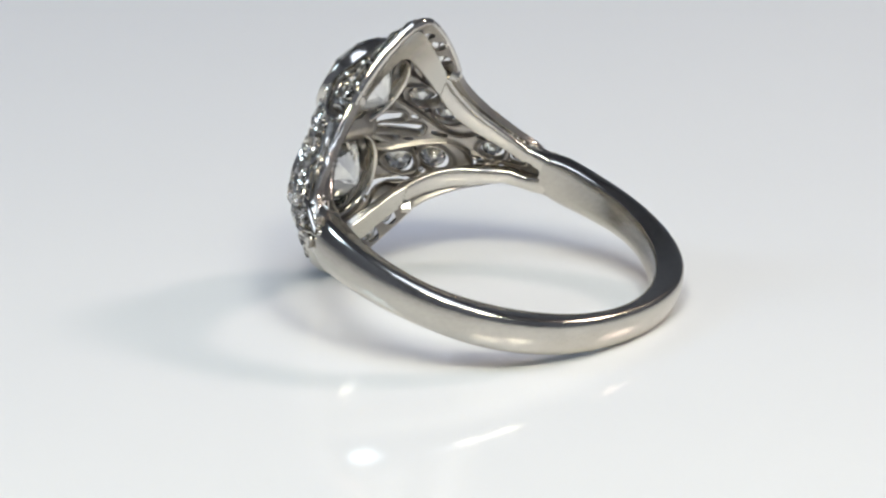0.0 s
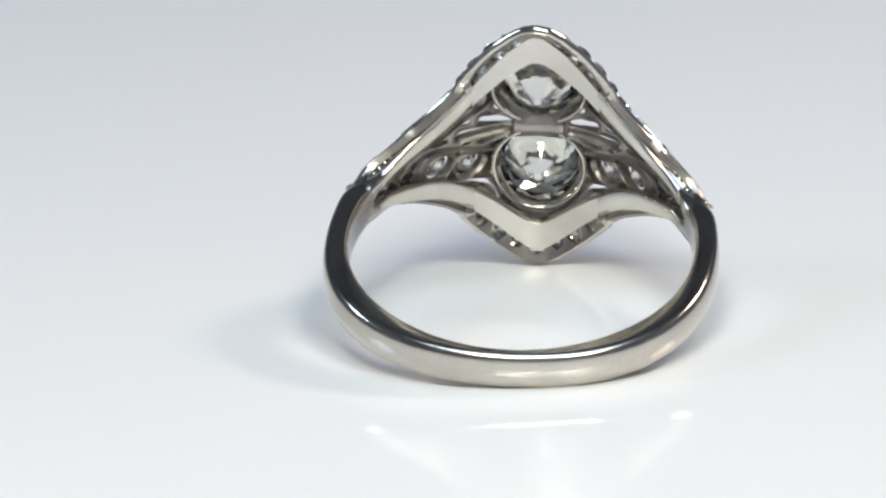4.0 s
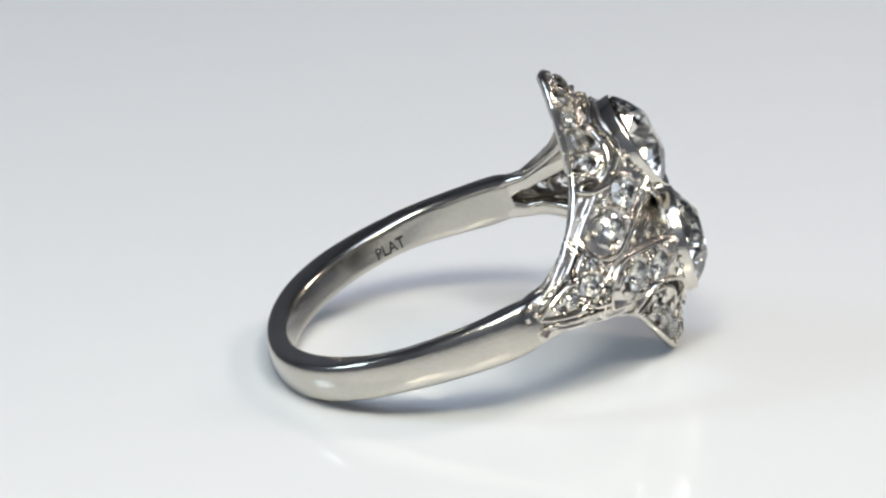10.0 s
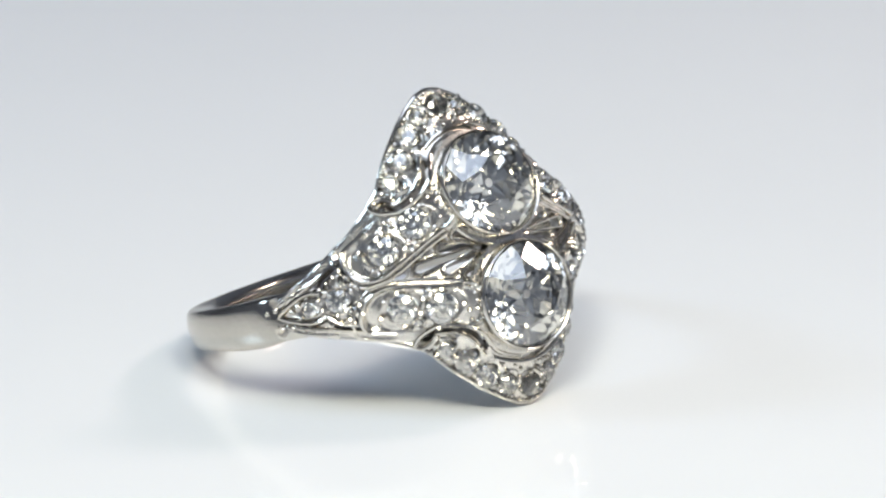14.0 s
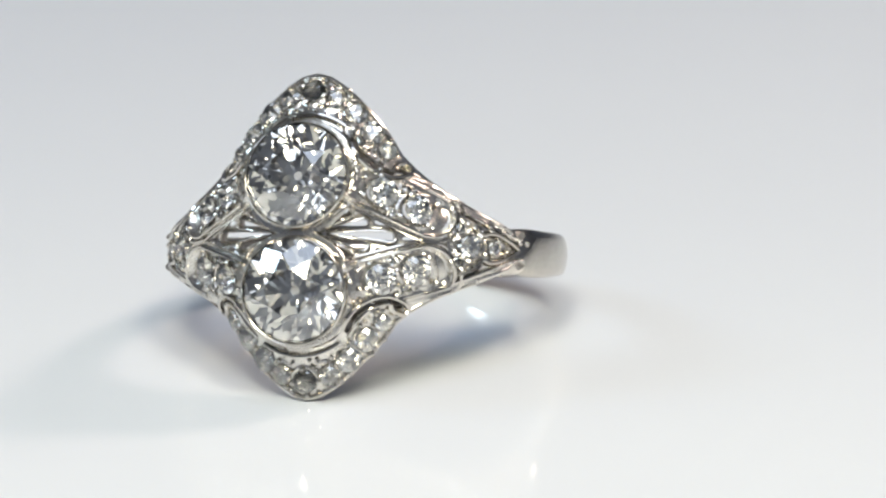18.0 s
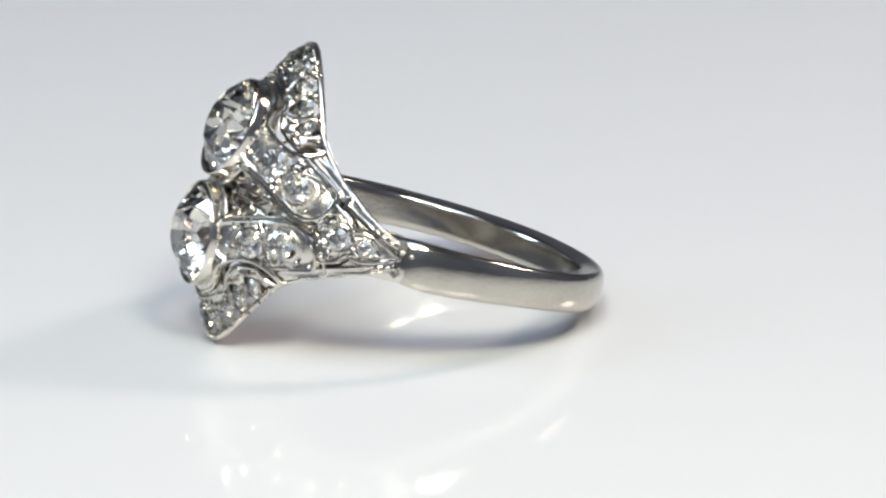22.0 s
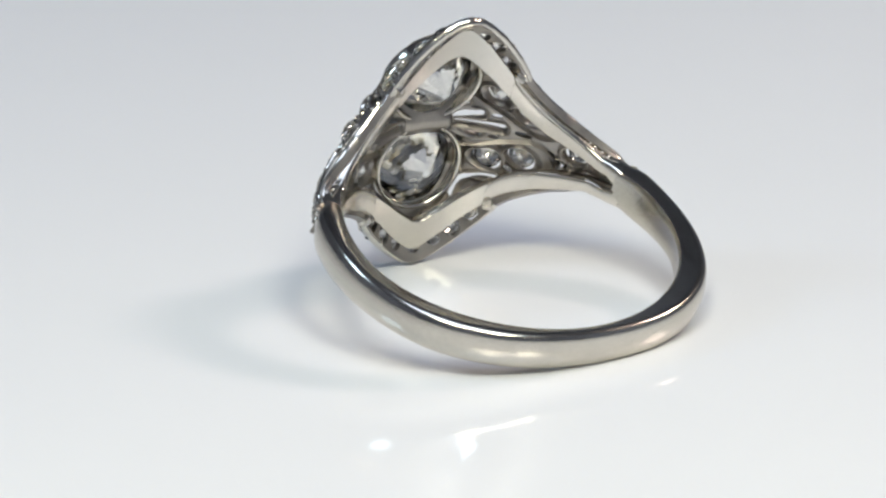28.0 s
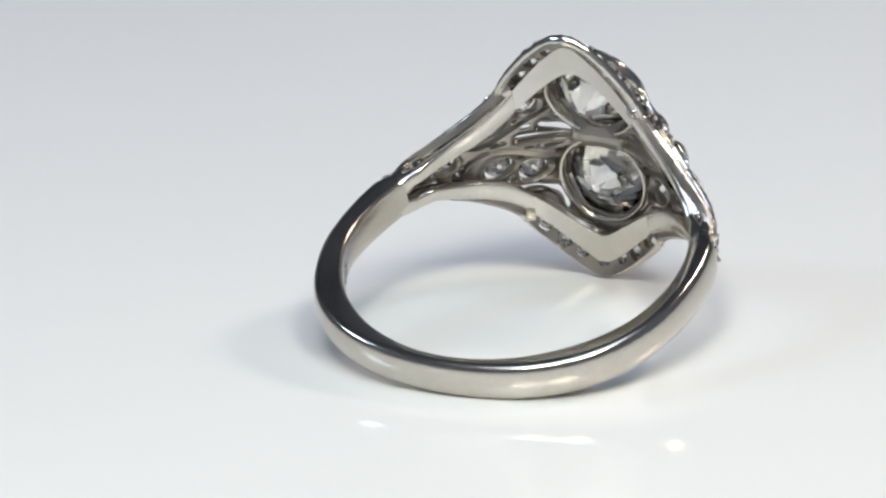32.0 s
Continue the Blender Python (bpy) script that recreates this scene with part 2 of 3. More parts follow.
def back_relief(w, u):
    """How far the walls of the pods, petals and seats stand out behind the plate."""
    pod = pod_distance(w, u)
    h = 0.30 * np.exp(-((pod - 0.06) / 0.10) ** 2) + 0.16 * np.exp(-((petal_distance(w, u) - 0.09) / 0.06) ** 2) * ease((pod - 0.2) / 0.2)
    for sw, su, r in STONES:
        if r > 0.3 and abs(su) < 3.6:
            h = np.maximum(h, 0.24 * np.exp(-((np.hypot(w - sw, u - su) - 0.98 * r) / 0.10) ** 2))
    for x, gap in ((OGEE_LINE, 0.10), (SLIT_LINE, 0.12)):
        h = np.maximum(h, 0.20 * np.exp(-((line_distance(np.abs(w), np.abs(u), x) - gap) / 0.07) ** 2))
    return h * ease((edge(w) - np.abs(u) - 0.3) / 0.3)


def pierced_plate(cell, thick):
    """The domed, pierced head plate as a closed sheet."""
    ws, us = np.arange(-9.8, 9.8 + cell, cell), np.arange(-8.1, 8.1 + cell, cell)
    gw, gu = np.meshgrid(ws, us, indexing="ij")
    gw = np.clip(gw, -9.8, 9.8)
    d = openings(gw, gu)
    nw, nu = d.shape
    pts, index, faces = [], {}, []

    def corner(i, j):
        key = (i, j)
        if key not in index:
            index[key] = len(pts)
            pts.append((gw[i, j], gu[i, j]))
        return index[key]

    def cut(i, j, k, l):
        key = (i, j, k, l) if (i, j) < (k, l) else (k, l, i, j)
        if key not in index:
            i, j, k, l = key
            t = min(0.97, max(0.03, d[i, j] / (d[i, j] - d[k, l])))
            index[key] = len(pts)
            pts.append((gw[i, j] + t * (gw[k, l] - gw[i, j]), gu[i, j] + t * (gu[k, l] - gu[i, j])))
        return index[key]

    pos = d > 0
    some = pos[:-1, :-1] | pos[1:, :-1] | pos[1:, 1:] | pos[:-1, 1:]
    for i, j in zip(*np.nonzero(some)):
        ring = ((i, j), (i + 1, j), (i + 1, j + 1), (i, j + 1))
        poly = []
        for a in range(4):
            p, q = ring[a], ring[(a + 1) % 4]
            if pos[p]:
                poly.append(corner(*p))
            if pos[p] != pos[q]:
                poly.append(cut(*p, *q))
        if len(poly) > 2:
            faces.append(poly)
    pts = np.array(pts)
    n = len(pts)
    top = skin(pts[:, 0], pts[:, 1], relief(pts[:, 0], pts[:, 1]))
    low = skin(pts[:, 0], pts[:, 1], -thick - back_relief(pts[:, 0], pts[:, 1]))
    count = {}
    for f in faces:
        for a, b in zip(f, f[1:] + f[:1]):
            count[(a, b)] = True
    walls = [(b, a, a + n, b + n) for a, b in count if (b, a) not in count]
    return np.concatenate([top, low]), faces + [[i + n for i in f[::-1]] for f in faces] + walls, len(faces)


def brilliant(table, crown, depth, culet, mat):
    """An old cut round stone of girdle radius 1: points of its facets, closed as a hull."""
    bm = bmesh.new()

    def ringof(k, r, h, shift):
        for i in range(k):
            a = 2 * math.pi * (i + shift) / k
            bm.verts.new((r * math.cos(a), r * math.sin(a), h))

    mid = (1 + table) / 2 + 0.03
    slope = crown / (1 - table)
    ringof(8, table, crown, 0)
    ringof(8, mid, 0.03 + (1 - mid) * slope * 1.16, 0.5)
    ringof(16, 1.0, 0.03, 0)
    ringof(16, 1.0, -0.03, 0)
    ringof(8, 0.32, -depth * 0.79, 0.5)
    ringof(8, culet, -depth, 0)
    left = bmesh.ops.convex_hull(bm, input=bm.verts[:])["geom_interior"]
    bmesh.ops.delete(bm, geom=[g for g in left if isinstance(g, bmesh.types.BMVert)], context="VERTS")
    data = bpy.data.meshes.new("stone")
    bm.to_mesh(data)
    bm.free()
    data.materials.append(mat)
    return data


def turn_to(normal, spin=0.0):
    q = Vector(normal).to_track_quat("Z", "Y").to_matrix()
    return q @ Euler((0, 0, spin)).to_matrix()


def set_stone(name, data, centre, normal, radius, spin, parent, label=""):
    ob = part(name, data, parent, label)
    m = Matrix.Translation(centre) @ turn_to(normal, spin).to_4x4()
    m = HEAD @ m
    ob.matrix_basis = Matrix.LocRotScale(m.translation * MM, m.to_quaternion(), (radius * MM,) * 3)
    return ob


def bead(s, centre, normal, r, k=5):
    t = np.array(turn_to(normal))
    v = [np.array(centre) + t @ np.array((r * math.cos(2 * math.pi * i / k) * c, r * math.sin(2 * math.pi * i / k) * c, r * h))
         for c, h in ((1, -0.3), (0.85, 0.45)) for i in range(k)]
    v.append(np.array(centre) + t @ np.array((0, 0, r * 0.95)))
    f = [(i, (i + 1) % k, k + (i + 1) % k, k + i) for i in range(k)] + [(k + i, k + (i + 1) % k, 2 * k) for i in range(k)]
    s.add(v, f)


# ---- setting ----
def slab(name, x0, x1, y0, y1, z0, z1, mat, label, category):
    v = [(x, y, z) for x in (x0, x1) for y in (y0, y1) for z in (z0, z1)]
    f = [(0, 1, 3, 2), (4, 6, 7, 5), (0, 4, 5, 1), (2, 3, 7, 6), (0, 2, 6, 4), (1, 5, 7, 3)]
    ob = new(name, mesh_of(name, np.array(v) * 1000.0, f, mat, False, Matrix.Identity(4)))
    return tagged(ob, label, category, kind="structure")


slab("tabletop", -0.7, 0.7, -0.5, 0.9, -0.02, 0.0, ACRYLIC, "glossy white acrylic sheet under the ring", "tabletop")
slab("table_base", -0.5, 0.5, -0.4, 0.8, -0.85, -0.02, PLASTER, "plain grey base under the white sheet", "table base")
slab("floor", -2.2, 2.2, -2.2, 2.2, -0.95, -0.85, PLASTER, "plain grey floor of the room", "floor")
slab("wall_north", -2.3, 2.3, 2.2, 2.3, -0.95, 2.6, PLASTER, "plain grey plastered wall", "wall")
slab("wall_south", -2.3, 2.3, -2.3, -2.2, -0.95, 2.6, PLASTER, "plain grey plastered wall", "wall")
slab("wall_east", 2.2, 2.3, -2.2, 2.2, -0.95, 2.6, PLASTER, "plain grey plastered wall", "wall")
slab("wall_west", -2.3, -2.2, -2.2, 2.2, -0.95, 2.6, PLASTER, "plain grey plastered wall", "wall")
slab("ceiling", -2.2, 2.2, -2.2, 2.2, 2.4, 2.5, PLASTER, "plain grey ceiling", "ceiling")


# ---- the ring ----
def polar(rho, deg, u):
    return np.array((rho * math.sin(radians(deg)), rho * math.cos(radians(deg)), u))


def band_inner(deg):
    f = radians(deg - 180)
    return 8.72 * (1 - 0.011 * math.cos(2 * f) + 0.004 * math.cos(4 * f))


def band_outer(deg):
    f = radians(deg - 180)
    return 10.14 * (1 - 0.016 * math.cos(2 * f) - 0.018 * math.cos(4 * f))


def shank_mesh():
    v, n, k = [], 170, 0
    for i in range(n):
        deg = 67 + (360 - 134) * i / (n - 1)
        end = max(0.0, 1 - min(deg - 67, 293 - deg) / 50.0)
        end = end * end * (3 - 2 * end)
        tip = max(0.0, 1 - min(deg - 67, 293 - deg) / 8.0) ** 2
        low = max(0.0, 1 - min(deg - 67, 293 - deg) / 13.0) ** 2
        a, b = band_inner(deg), band_outer(deg) - 0.02 * end - 0.34 * tip
        half = [(a, 0.0), (a, 0.48), (a + 0.02, 0.68), (a + 0.09, 0.80), (a + 0.22, 0.87), (b - 0.64, 0.98), (b - 0.46, 1.02), (b - 0.30, 1.00), (b - 0.15, 0.86), (b - 0.06, 0.62), (b - 0.01, 0.34), (b + 0.02, 0.0)]
        section = half + [(r, -u) for r, u in half[-2:0:-1]]
        k = len(section)
        # a band worn by hand: its edge wavers a little
        worn = 0.012 * noise.noise(Vector((math.cos(radians(deg)) * 3, math.sin(radians(deg)) * 3, 0)))
        for r, u in section:
            # the inner edge is eased less towards the fork
            full = 0.20 * end - 0.14 * low if abs(u) > 0.6 and r < a + 0.25 else 0.0
            p = Vector(polar(r + worn, deg, u * (1 + (0.13 * end - 0.08 * tip if u > 0 else 0.30 * end - 0.22 * low) + full)))
            t = min(1.0, max(0.0, 1 - (min(deg, 360 - deg) - 70) / 32.0))
            t = t * t * (3 - 2 * t)
            v.append((BAND @ p).lerp(HEAD @ Vector((p.x, p.y, p.z - float(droop(p.x)))), t))
    f = grid_faces(n, k) + [tuple(range(k)), tuple(range((n - 1) * k, n * k))[::-1]]
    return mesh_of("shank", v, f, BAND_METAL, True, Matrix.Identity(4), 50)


def rim_mesh(s):
    # even steps along the outline, which is steep beside the tip
    ws = np.linspace(-9.5, 9.5, 1400)
    us = np.maximum(edge(ws), 1.02 - 0.10 * (np.abs(ws) - 8.0)) - 0.10
    run = np.concatenate([[0], np.cumsum(np.hypot(np.diff(ws), np.diff(us)))])
    q = np.linspace(0, run[-1], 200)
    w, u = np.interp(q, run, ws), np.interp(q, run, us)
    c, a, b = along([(x, s * y, -0.14 - 0.06 * min(1.0, max(0.0, abs(x) - 6.6))) for x, y in zip(w, u)])
    thin = np.array([1 - 0.55 * min(1.0, max(0.0, (abs(x) - 7.5) / 2.0)) for x in w])[:, None]
    v, f = sweep(c, a * thin, b * thin, [(0.17 * math.cos(t), 0.26 * math.sin(t)) for t in np.linspace(0, 2 * math.pi, 11)[:-1]])
    return mesh_of("rim", v, f, PLATINUM)


RAIL_W = np.array([0, 2.0, 3.9, 4.6, 5.5, 6.5, 7.5, 8.3, 9.2, 9.5, 9.75])
RAIL_OUT = np.array([7.85, 6.22, 4.42, 3.74, 3.04, 2.42, 1.96, 1.62, 1.32, 1.22, 1.16])
RAIL_WIDE = np.array([1.90, 1.75, 1.45, 1.42, 1.34, 1.20, 1.02, 0.86, 0.74, 0.95, 1.22])


def rail_mesh(s):
    """The flat rail behind one tip of the head, which lies on the finger."""
    ws = np.concatenate([np.linspace(-4.25, -0.2, 26), [0.0], np.linspace(0.2, 4.25, 26)])
    v = []
    for w in ws:
        out = float(np.interp(math.hypot(w, 0.6), RAIL_W, RAIL_OUT))
        inn = out - float(np.interp(abs(w), RAIL_W, RAIL_WIDE))
        deg = math.degrees(math.asin(w / HEAD_R))
        for u, lift in ((inn + 0.06, 0.0), (out - 0.06, 0.0), (out, 0.07), (out, 0.46), (inn, 0.46), (inn, 0.07)):
            v.append(polar(8.70 - 0.0045 * u * u + lift, deg, s * u - droop(w)))
    n = len(ws)
    f = grid_faces(n, 6) + [tuple(range(6)), tuple(range(6 * n - 6, 6 * n))]
    return mesh_of("gallery_rail", v, f, SATIN, sharp=35)


def arm_section(w, su=1):
    """Radius and height of the points round one arm of the forked band."""
    e = float(edge(w))
    if w > 8.0:
        e = max(e, (1.14 if su > 0 else 1.32) - 0.10 * max(0.0, w - 8.8))
    low = 8.70 + 0.085 * min(1.0, max(0.0, (w - 7.0) / 2.2))
    lo = min(float(np.interp(w, RAIL_W, RAIL_OUT)), e - 0.03)
    inn = lo - float(np.interp(w, RAIL_W, RAIL_WIDE))
    ri = low - 0.0045 * lo * lo
    rr = max(float(np.interp(w, RIM_W, RIM_R)) - 0.14 * max(0.0, min(1.0, (w - 8.6) / 1.0)), ri + 0.42)
    mid = (ri + rr) / 2
    # towards the band the arm takes on the rounded section of the band
    t = float(ease((w - 8.4) / 1.1))
    square = [(mid, e - 0.07), (mid * 0.4 + rr * 0.6, e + 0.03), (rr - 0.07, e - 0.03), (rr - 0.01, e - 0.14), (rr - 0.06, e - 0.36)]
    rounded = [(rr - 0.50, e), (rr - 0.30, e * 0.98), (rr - 0.15, e * 0.85), (rr - 0.06, e * 0.62), (rr - 0.03, e * 0.40)]
    outer = [(a + (c - a) * t, b + (d - b) * t) for (a, b), (c, d) in zip(square, rounded)]
    return [(ri, inn + 0.07), (ri, lo - 0.09), (ri + 0.08, lo), (ri + 0.2, (lo + e) / 2 + 0.03), *outer, (min(rr - 0.1, ri + 0.6), inn), (ri + 0.08, inn)]


def arm_mesh(sw, su):
    """One arm of the forked band, from the band to the notch beside the tip."""
    v = []
    ws = np.linspace(9.78, 4.0, 70)
    for w in ws:
        deg = math.degrees(math.asin(w / HEAD_R))
        end = (0.14 if su > 0 else 0.06) * max(0.0, (w - 9.35) / 0.43) ** 2
        v += [polar(r - end * (r - 9.4), sw * deg, su * u * (1 - end) - droop(w)) for r, u in arm_section(w, su)]
    k = 11
    f = grid_faces(len(ws), k) + [tuple(range(k)), tuple(range(len(v) - k, len(v)))]
    data = mesh_of("shoulder_arm", v, f, PLATINUM, sharp=60)
    data.materials.append(SATIN)
    data.polygons.foreach_set("material_index", [1 if i < 11 * (len(ws) - 1) and ws[i // 11] < 6.2 and i % 11 in (0, 9, 10) else 0 for i in range(len(data.polygons))])
    return data


def arm_wire(sw, su, line, r):
    """A raised line on the side of an arm: points of (across, height from the finger)."""
    c, out = [], []
    for w, t in smooth_line(line, 5):
        sec = arm_section(w, su)
        rho = sec[2][0] + (sec[6][0] - sec[2][0]) * t
        u = np.interp(rho, [q[0] for q in sec[2:7]], [q[1] for q in sec[2:7]])
        c.append(polar(rho, sw * math.degrees(math.asin(w / HEAD_R)), su * u - droop(w)))
        out.append(np.array((0, 0, su * 1.0)))
    c = np.array(c)
    t = np.gradient(c, axis=0)
    t /= np.linalg.norm(t, axis=1, keepdims=True)
    side = np.cross(t, out)
    side /= np.linalg.norm(side, axis=1, keepdims=True)
    v, f = sweep(c, side, np.cross(side, t), round_section(r, 6))
    return mesh_of("leaf_wire", v, f, CHASED)


def arm_beads(sw, su):
    """Beads in the leaf on the side of an arm."""
    s = Soup()
    for w in np.arange(8.3, 9.2, 0.24):
        sec = arm_section(w, su)
        rho = sec[2][0] + (sec[6][0] - sec[2][0]) * 0.5
        u = np.interp(rho, [q[0] for q in sec[2:7]], [q[1] for q in sec[2:7]])
        c = polar(rho, sw * math.degrees(math.asin(w / HEAD_R)), su * u - droop(w))
        bead(s, c, np.array((0.0, 0.0, su * 1.0)), 0.09)
    return mesh_of("side_beading", s.v, s.f, CHASED)


def leaf_mesh(sw, su):
    """Cut leaves and two beads where an arm runs out into the band."""
    s = Soup()
    leaves = [(60.2, 0.88, 9.98, 0.42, 0.14, 36), (62.8, 0.74, 10.02, 0.42, 0.14, 34), (65.4, 0.62, 10.05, 0.34, 0.14, 28)]
    if su > 0:
        leaves += [(68.4, 0.38, 10.06, 0.18, 0.17, 0), (71.2, 0.34, 10.12, 0.16, 0.15, 0)]
    for deg, u, h, long, wide, heading in leaves:
        c = polar(h, sw * deg, su * u - float(droop(9.0)))
        out = polar(1.0, sw * deg, 0.0)
        run = np.array((sw * math.cos(radians(deg)), -math.sin(radians(deg)), 0.0))
        a = math.cos(radians(heading)) * run - math.sin(radians(heading)) * np.array((0, 0, su * 1.0))
        b = np.cross(out, a)
        ring_of = [(0.55, 0.7), (0.9, 0.35), (1.0, -0.5)]
        v = [c + out * 0.13]
        for r, k in ring_of:
            v += [c + a * long * r * math.cos(t) + b * wide * r * math.sin(t) + out * 0.13 * k for t in np.linspace(0, 2 * math.pi, 11)[:-1]]
        f = [(0, 1 + i, 1 + (i + 1) % 10) for i in range(10)]
        for q in range(2):
            f += [(1 + 10 * q + i, 11 + 10 * q + i, 11 + 10 * q + (i + 1) % 10, 1 + 10 * q + (i + 1) % 10) for i in range(10)]
        s.add(v, f)
    return mesh_of("cut_leaf", s.v, s.f, PLATINUM, sharp=80)


def post(w, u, long, deep, turn):
    """A block between the rail on the finger and the head, turned along the outline."""
    deg = math.degrees(math.asin(w / HEAD_R))
    a, b = skin(w, u, -0.30), polar(8.80, deg, u - float(droop(w)))
    up = (a - b) / np.linalg.norm(a - b)
    side = np.cross(up, (0, 0, 1.0))
    side /= np.linalg.norm(side)
    over = np.cross(side, up)
    c, q = math.cos(radians(turn)), math.sin(radians(turn))
    side, over = side * c + over * q, over * c - side * q
    k = 0.3
    section = [(long * x, deep * y) for x, y in ((1, k), (1 - k, 1), (k - 1, 1), (-1, k), (-1, -k), (k - 1, -1), (1 - k, -1), (1, -k))]
    v, f = sweep([b, a], [side] * 2, [over] * 2, section)
    return mesh_of("post", v, f, SATIN, sharp=60)


def wire(points, r, mat, flat=1.0):
    c, a, b = along(points)
    v, f = sweep(c, a, b, round_section(r, 7, flat))
    return mesh_of("wire", v, f, mat)


def scroll_points(sw, su):
    """The scroll on the pod side of the deep line, which ends in a curl."""
    pts = [tuple(q) for q in offset_line(SLIT_LINE, -0.20)][:-3:2]
    for i in range(10):
        a = radians(-80 + i * 32)
        r = 0.40 - 0.014 * i
        pts.append((CURL[0] + r * math.cos(a), CURL[1] + r * math.sin(a)))
    return [(sw * x, su * min(y, float(edge(x)) - 0.16), 0.08) for x, y in smooth_line(pts, 3)]


def scroll_edge(sw, su):
    """The thinner line on the tip side."""
    return [(sw * x, su * y, 0.04) for x, y in offset_line(SLIT_LINE, 0.16)[16:-6]]


def petal_points(sw, deg, reach, wide):
    """The outline of one petal of the fan, from its root round its end."""
    pts = []
    for x in np.linspace(0.72, reach - wide, 8):
        pts.append((x, 0.05 + 0.03 + (wide - 0.03) * max(0.0, (x - 0.75) / (reach - wide - 0.75)) ** 0.8))
    half = [(reach - wide + (wide + 0.05) * math.cos(radians(a)), (wide + 0.05) * math.sin(radians(a))) for a in (60, 30)]
    pts += half + [(reach + 0.05, 0.0)] + [(x, -y) for x, y in half[::-1]] + [(x, -y) for x, y in pts[7::-1]]
    a, b = math.cos(radians(deg)), math.sin(radians(deg))
    return [(sw * (FAN_ROOT + x * a - y * b), x * b + y * a, 0.03) for x, y in smooth_line(pts, 2)]


def pod_arc(sw, su, off, h):
    ax, ay = POD_A
    bx, by = POD_B
    heading = math.atan2(by - ay, bx - ax)
    nx, ny = -math.sin(heading), math.cos(heading)
    pts = [(ax + nx * (POD_RA + off), ay + ny * (POD_RA + off))]
    for i in range(19):
        a = heading + math.pi / 2 - math.pi * i / 18
        pts.append((bx + (POD_RB + off) * math.cos(a), by + (POD_RB + off) * math.sin(a)))
    pts.append((ax - nx * (POD_RA + off), ay - ny * (POD_RA + off)))
    out = []
    line = smooth_line(pts, 3)
    # the outer side starts where the scroll ends
    first = next(i for i, q in enumerate(line) if q[0] > 4.85)
    for x, y in line[first:]:
        y = min(max(y, 0.06), float(edge(x)) - 0.12)
        out.append((sw * x, su * y, h))
    return out


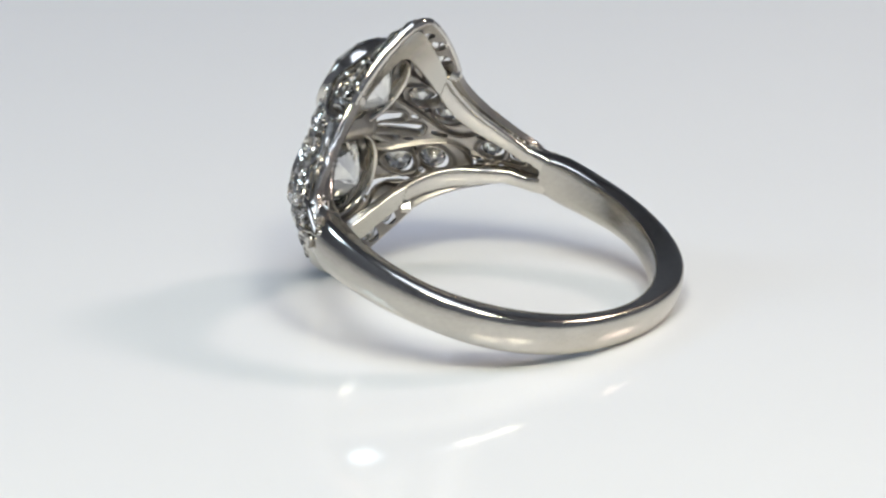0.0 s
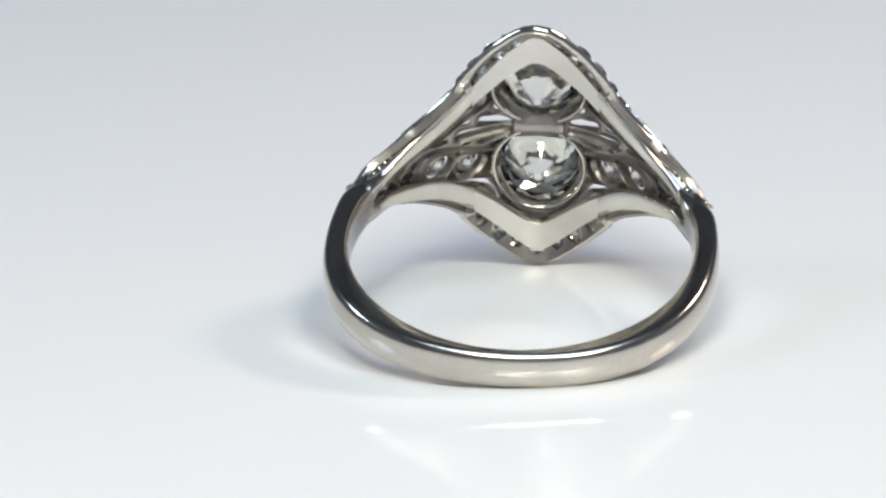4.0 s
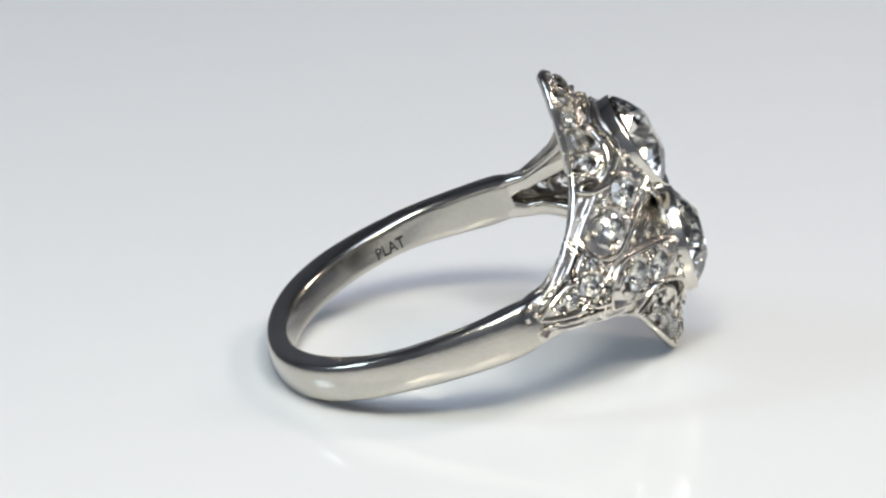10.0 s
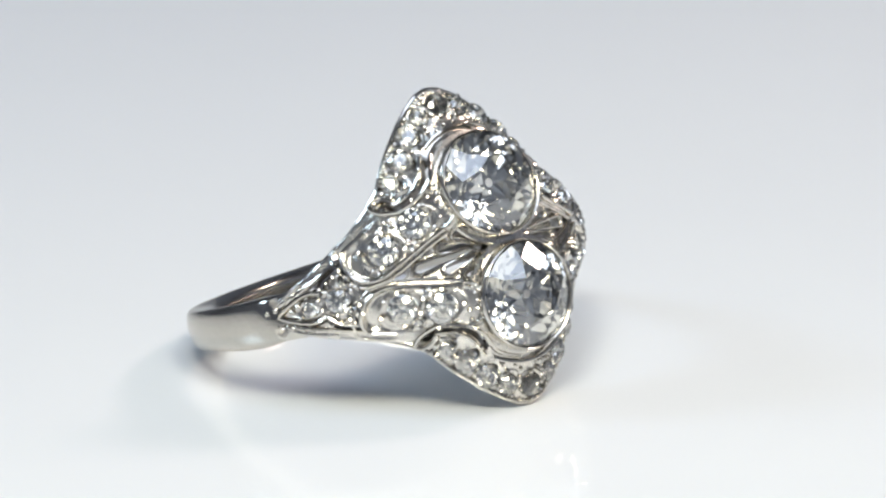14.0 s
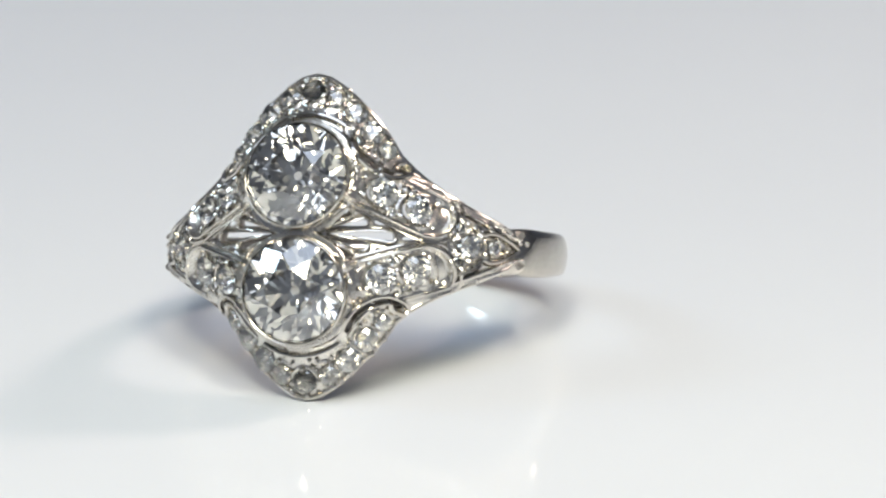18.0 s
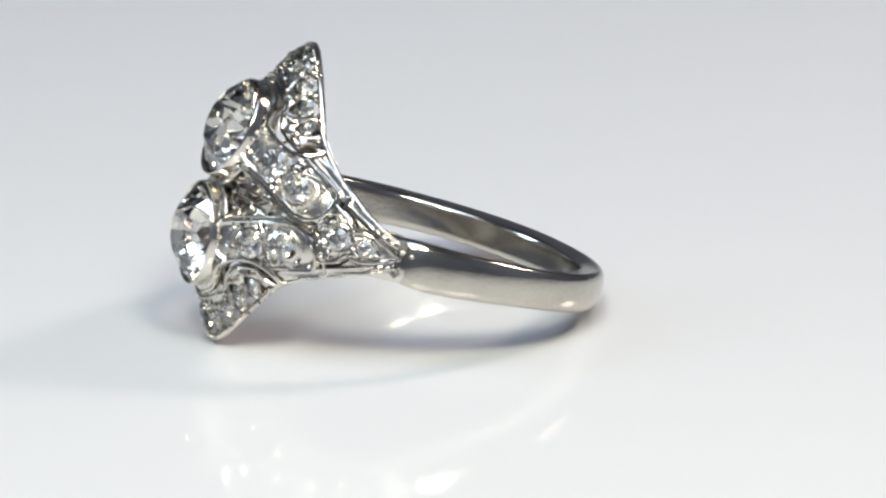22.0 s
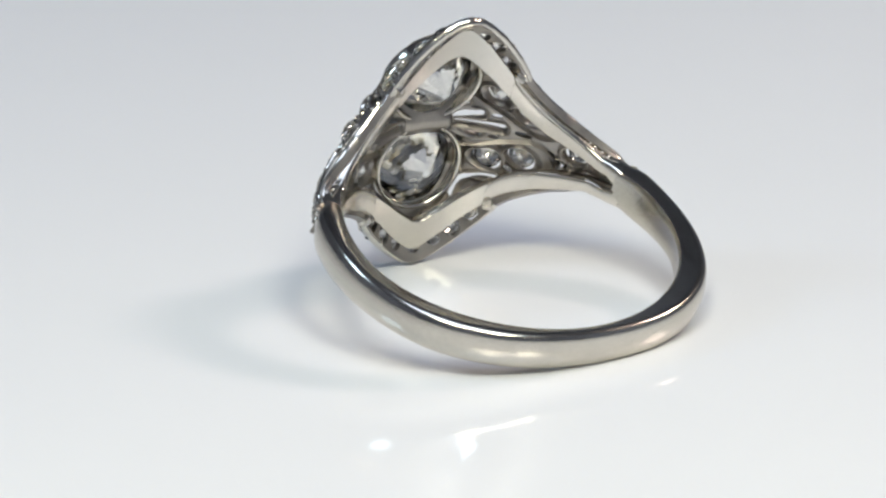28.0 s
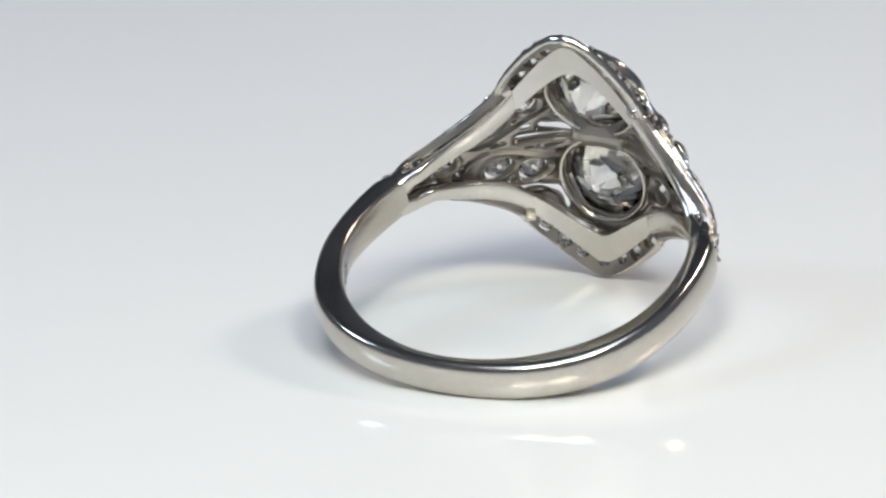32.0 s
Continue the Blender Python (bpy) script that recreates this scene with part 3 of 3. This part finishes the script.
def build_ring():
    ring = new("ring")
    ring.empty_display_size = 0.004
    tagged(ring, "platinum filigree ring with two large diamonds on white acrylic", "ring")
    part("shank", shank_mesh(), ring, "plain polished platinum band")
    v, f, fronts = pierced_plate(0.055, 0.4)
    plate = mesh_of("head_plate", v, f, CHASED, sharp=50)
    # back and cut edges of the plate take the darker, rougher metal
    plate.materials.append(BACK_METAL)
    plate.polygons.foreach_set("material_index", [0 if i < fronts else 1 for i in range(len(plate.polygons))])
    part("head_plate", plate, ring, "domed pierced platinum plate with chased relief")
    for s in (1, -1):
        part("rim", rim_mesh(s), ring)
        part("gallery_rail", rail_mesh(s), ring, "flat satin platinum rail")
        for sw in (1, -1):
            arm = part("shoulder_arm", arm_mesh(sw, s), ring)
            part("leaf_wire", arm_wire(sw, s, [(9.35, 0.5), (9.0, 0.7), (8.4, 0.84), (7.6, 0.87), (6.6, 0.87), (5.4, 0.86)], 0.045), arm)
            part("leaf_wire", arm_wire(sw, s, [(9.35, 0.5), (9.0, 0.3), (8.4, 0.16), (7.6, 0.13), (6.6, 0.13), (5.4, 0.14)], 0.045), arm)
            part("side_beading", arm_beads(sw, s), arm, "", "stuff")
            part("cut_leaf", leaf_mesh(sw, s), arm, "engraved leaves and beads at the end of the band")
            part("post", post(sw * 4.12, s * 4.34, 0.34, 0.34, sw * s * 38), ring)
        part("post", post(0.0, s * 7.22, 0.78, 0.36, 0), ring)
    big = brilliant(0.46, 0.40, 0.86, 0.09, DIAMOND)
    little = brilliant(0.50, 0.36, 0.84, 0.06, DIAMOND)
    profile = [(2.46, -1.42), (2.58, -1.36), (2.71, -0.8), (2.72, 0.0), (2.70, 0.10), (2.66, 0.13), (2.61, 0.10), (2.55, 0.0), (2.52, -0.25), (2.32, -0.65), (2.32, -1.3), (2.42, -1.42)]
    collar = [(2.64, -0.80), (2.88, -0.80), (2.95, -0.74), (2.97, -0.66), (2.93, -0.58), (2.84, -0.55), (2.64, -0.55)]
    for s, spin in ((1, 0.2), (-1, 0.55)):
        tip = radians(s * BEZEL_TIP)
        normal = np.array((0.0, math.cos(tip), math.sin(tip)))
        centre = np.array((0.0, BEZEL_V, s * BEZEL_U))
        turn = np.array(turn_to(normal))
        v, f = revolve(profile, 72, centre, turn)
        bez = part("bezel", mesh_of("bezel", v, f, PLATINUM, sharp=60), ring, "round polished platinum bezel")
        v, f = revolve(collar, 72, centre, turn)
        part("collar", mesh_of("collar", v, f, CHASED), bez)
        line = [(3.10 * math.cos(radians(a)), s * (BEZEL_U + 3.10 * math.sin(radians(a))), 0.10) for a in np.linspace(52, 128, 30)]
        part("collar", wire(line, 0.10, PLATINUM), bez)
        # the upper stone sits a little askew in its bezel
        seat = radians(s * BEZEL_TIP - (5.0 if s > 0 else 0.0))
        set_stone("diamond", big, centre, np.array((0.0, math.cos(seat), math.sin(seat))), 2.56, spin, ring, "large round old-cut diamond, clear with coloured fire")
    beads = Soup()
    for i, (w, u, r) in enumerate(STONES):
        n = skin_normal(w, u)
        # the stones of the tips sit flatter than the plate falls
        flat = n * 0.62 + np.array((0.0, 0.38, 0.0)) if abs(u) > 3.9 else n
        set_stone("accent_diamond", little, skin(w, u, 0.06), flat, r, i * 1.7, ring, "small round diamond")
        for q in range(4):
            a = i * 1.3 + q * math.pi / 2 + 0.4
            x, y = w + 1.06 * r * math.cos(a), u + 1.06 * r * math.sin(a)
            if abs(y) < float(edge(x)) - 0.08:
                bead(beads, skin(x, y, 0.1), n, 0.12 + 0.05 * r)
    chance = random.Random(4)
    placed = []
    for _ in range(5200):
        w, u = chance.uniform(-9.0, 9.0), chance.uniform(-7.9, 7.9)
        inside = float(pod_distance(np.array(w), np.array(u))) < -0.14 and abs(w) < 6.15
        tip = abs(u) > 3.6 and math.hypot(w, abs(u) - BEZEL_U) > 3.25 and abs(w) < 4.2 and float(line_distance(np.array(abs(w)), np.array(abs(u)), SLIT_LINE[16:])) > 0.34
        end = abs(w) > 6.9 and abs(u) < 0.7 * float(edge(w)) - 0.1
        if not (inside or tip or end) or abs(u) > float(edge(w)) - 0.3:
            continue
        if any(math.hypot(w - a, u - b) < 1.02 * r + 0.07 for a, b, r in STONES) or any(math.hypot(w - a, u - b) < 0.29 for a, b in placed):
            continue
        placed.append((w, u))
        bead(beads, skin(w, u, 0.03), skin_normal(w, u), chance.uniform(0.10, 0.14))
    part("beading", mesh_of("beading", beads.v, beads.f, PLATINUM), ring, "tiny raised platinum beads", "stuff")
    grains = Soup()
    for s in (1, -1):
        ws = np.linspace(-4.1, 4.1, 900)
        us = edge(ws) - 0.20
        run = np.concatenate([[0], np.cumsum(np.hypot(np.diff(ws), np.diff(us)))])
        for q in np.arange(0, run[-1], 0.19):
            w, u = float(np.interp(q, run, ws)), s * float(np.interp(q, run, us))
            bead(grains, skin(w, u, 0.06), skin_normal(w, u), 0.085)
    for sw in (1, -1):
        for su in (1, -1):
            # beads beside the stones of the shoulder
            for w in np.arange(7.2, 8.1, 0.28):
                bead(grains, skin(sw * w, su * (1.30 - 0.62 * (w - 7.2)), 0.0), skin_normal(sw * w, su * 1.0), 0.12)
    part("milgrain", mesh_of("milgrain", grains.v, grains.f, PLATINUM), ring, "fine beaded platinum edge", "stuff")
    for sw in (1, -1):
        for su in (1, -1):
            part("scroll", wire(scroll_points(sw, su), 0.125, PLATINUM), ring)
            part("scroll", wire(scroll_edge(sw, su), 0.085, PLATINUM), ring)
            part("pod_border", wire(pod_arc(sw, su, 0.04, 0.10), 0.10, PLATINUM), ring)
            part("pod_border", wire(pod_arc(sw, su, 0.32, 0.02), 0.09, PLATINUM), ring)
            inner = [(sw * w, su * (float(edge(w)) - 0.42), 0.0) for w in np.linspace(5.7, 8.9, 36)]
            part("rim_line", wire(inner, 0.085, PLATINUM), ring)
            part("shoulder_border", wire([(sw * x, su * y, 0.06) for x, y in OGEE_LINE], 0.095, PLATINUM), ring)
        for deg, reach, wide in FAN:
            part("petal", wire(petal_points(sw, deg, reach, wide), 0.055, PLATINUM), ring)
        part("shoulder_border", wire([(sw * x, u, 0.04) for x, u in smooth_line([(6.92, -0.9), (6.80, -0.45), (6.74, 0.0), (6.80, 0.45), (6.92, 0.9)], 4)], 0.08, PLATINUM), ring)
    # the stamped mark inside the band
    part("hallmark", hallmark_mesh(), ring, "stamped letters PLAT inside the band")
    return ring


def hallmark_mesh():
    curve = bpy.data.curves.new("mark", "FONT")
    curve.body, curve.size, curve.align_x, curve.align_y = "PLAT", 1.0, "CENTER", "CENTER"
    curve.resolution_u = 3
    ob = bpy.data.objects.new("mark", curve)
    scene.collection.objects.link(ob)
    bpy.context.view_layer.update()
    flat = bpy.data.meshes.new_from_object(ob.evaluated_get(bpy.context.evaluated_depsgraph_get()))
    bpy.data.objects.remove(ob)
    v = []
    for q in flat.vertices:
        v.append(polar(band_inner(MARK_DEG + q.co.x * 5.0) - 0.035, MARK_DEG + q.co.x * 5.0, q.co.y * 0.9 - 0.28))
    f = [tuple(p.vertices) for p in flat.polygons]
    bpy.data.meshes.remove(flat)
    return mesh_of("hallmark", v, f, STAMP, False, BAND)


MARK_DEG = 249.5
ring = build_ring()


def motions():
    rows = []
    for i in range(65):
        t = i * 0.5
        rows.append((t, pose(0, 0, 0, 0, 0, -TURN_RATE * (t - AWAY_AT)) @ pose(OFF_X * MM, OFF_Y * MM, 0)))
    walk(ring, rows)


motions()
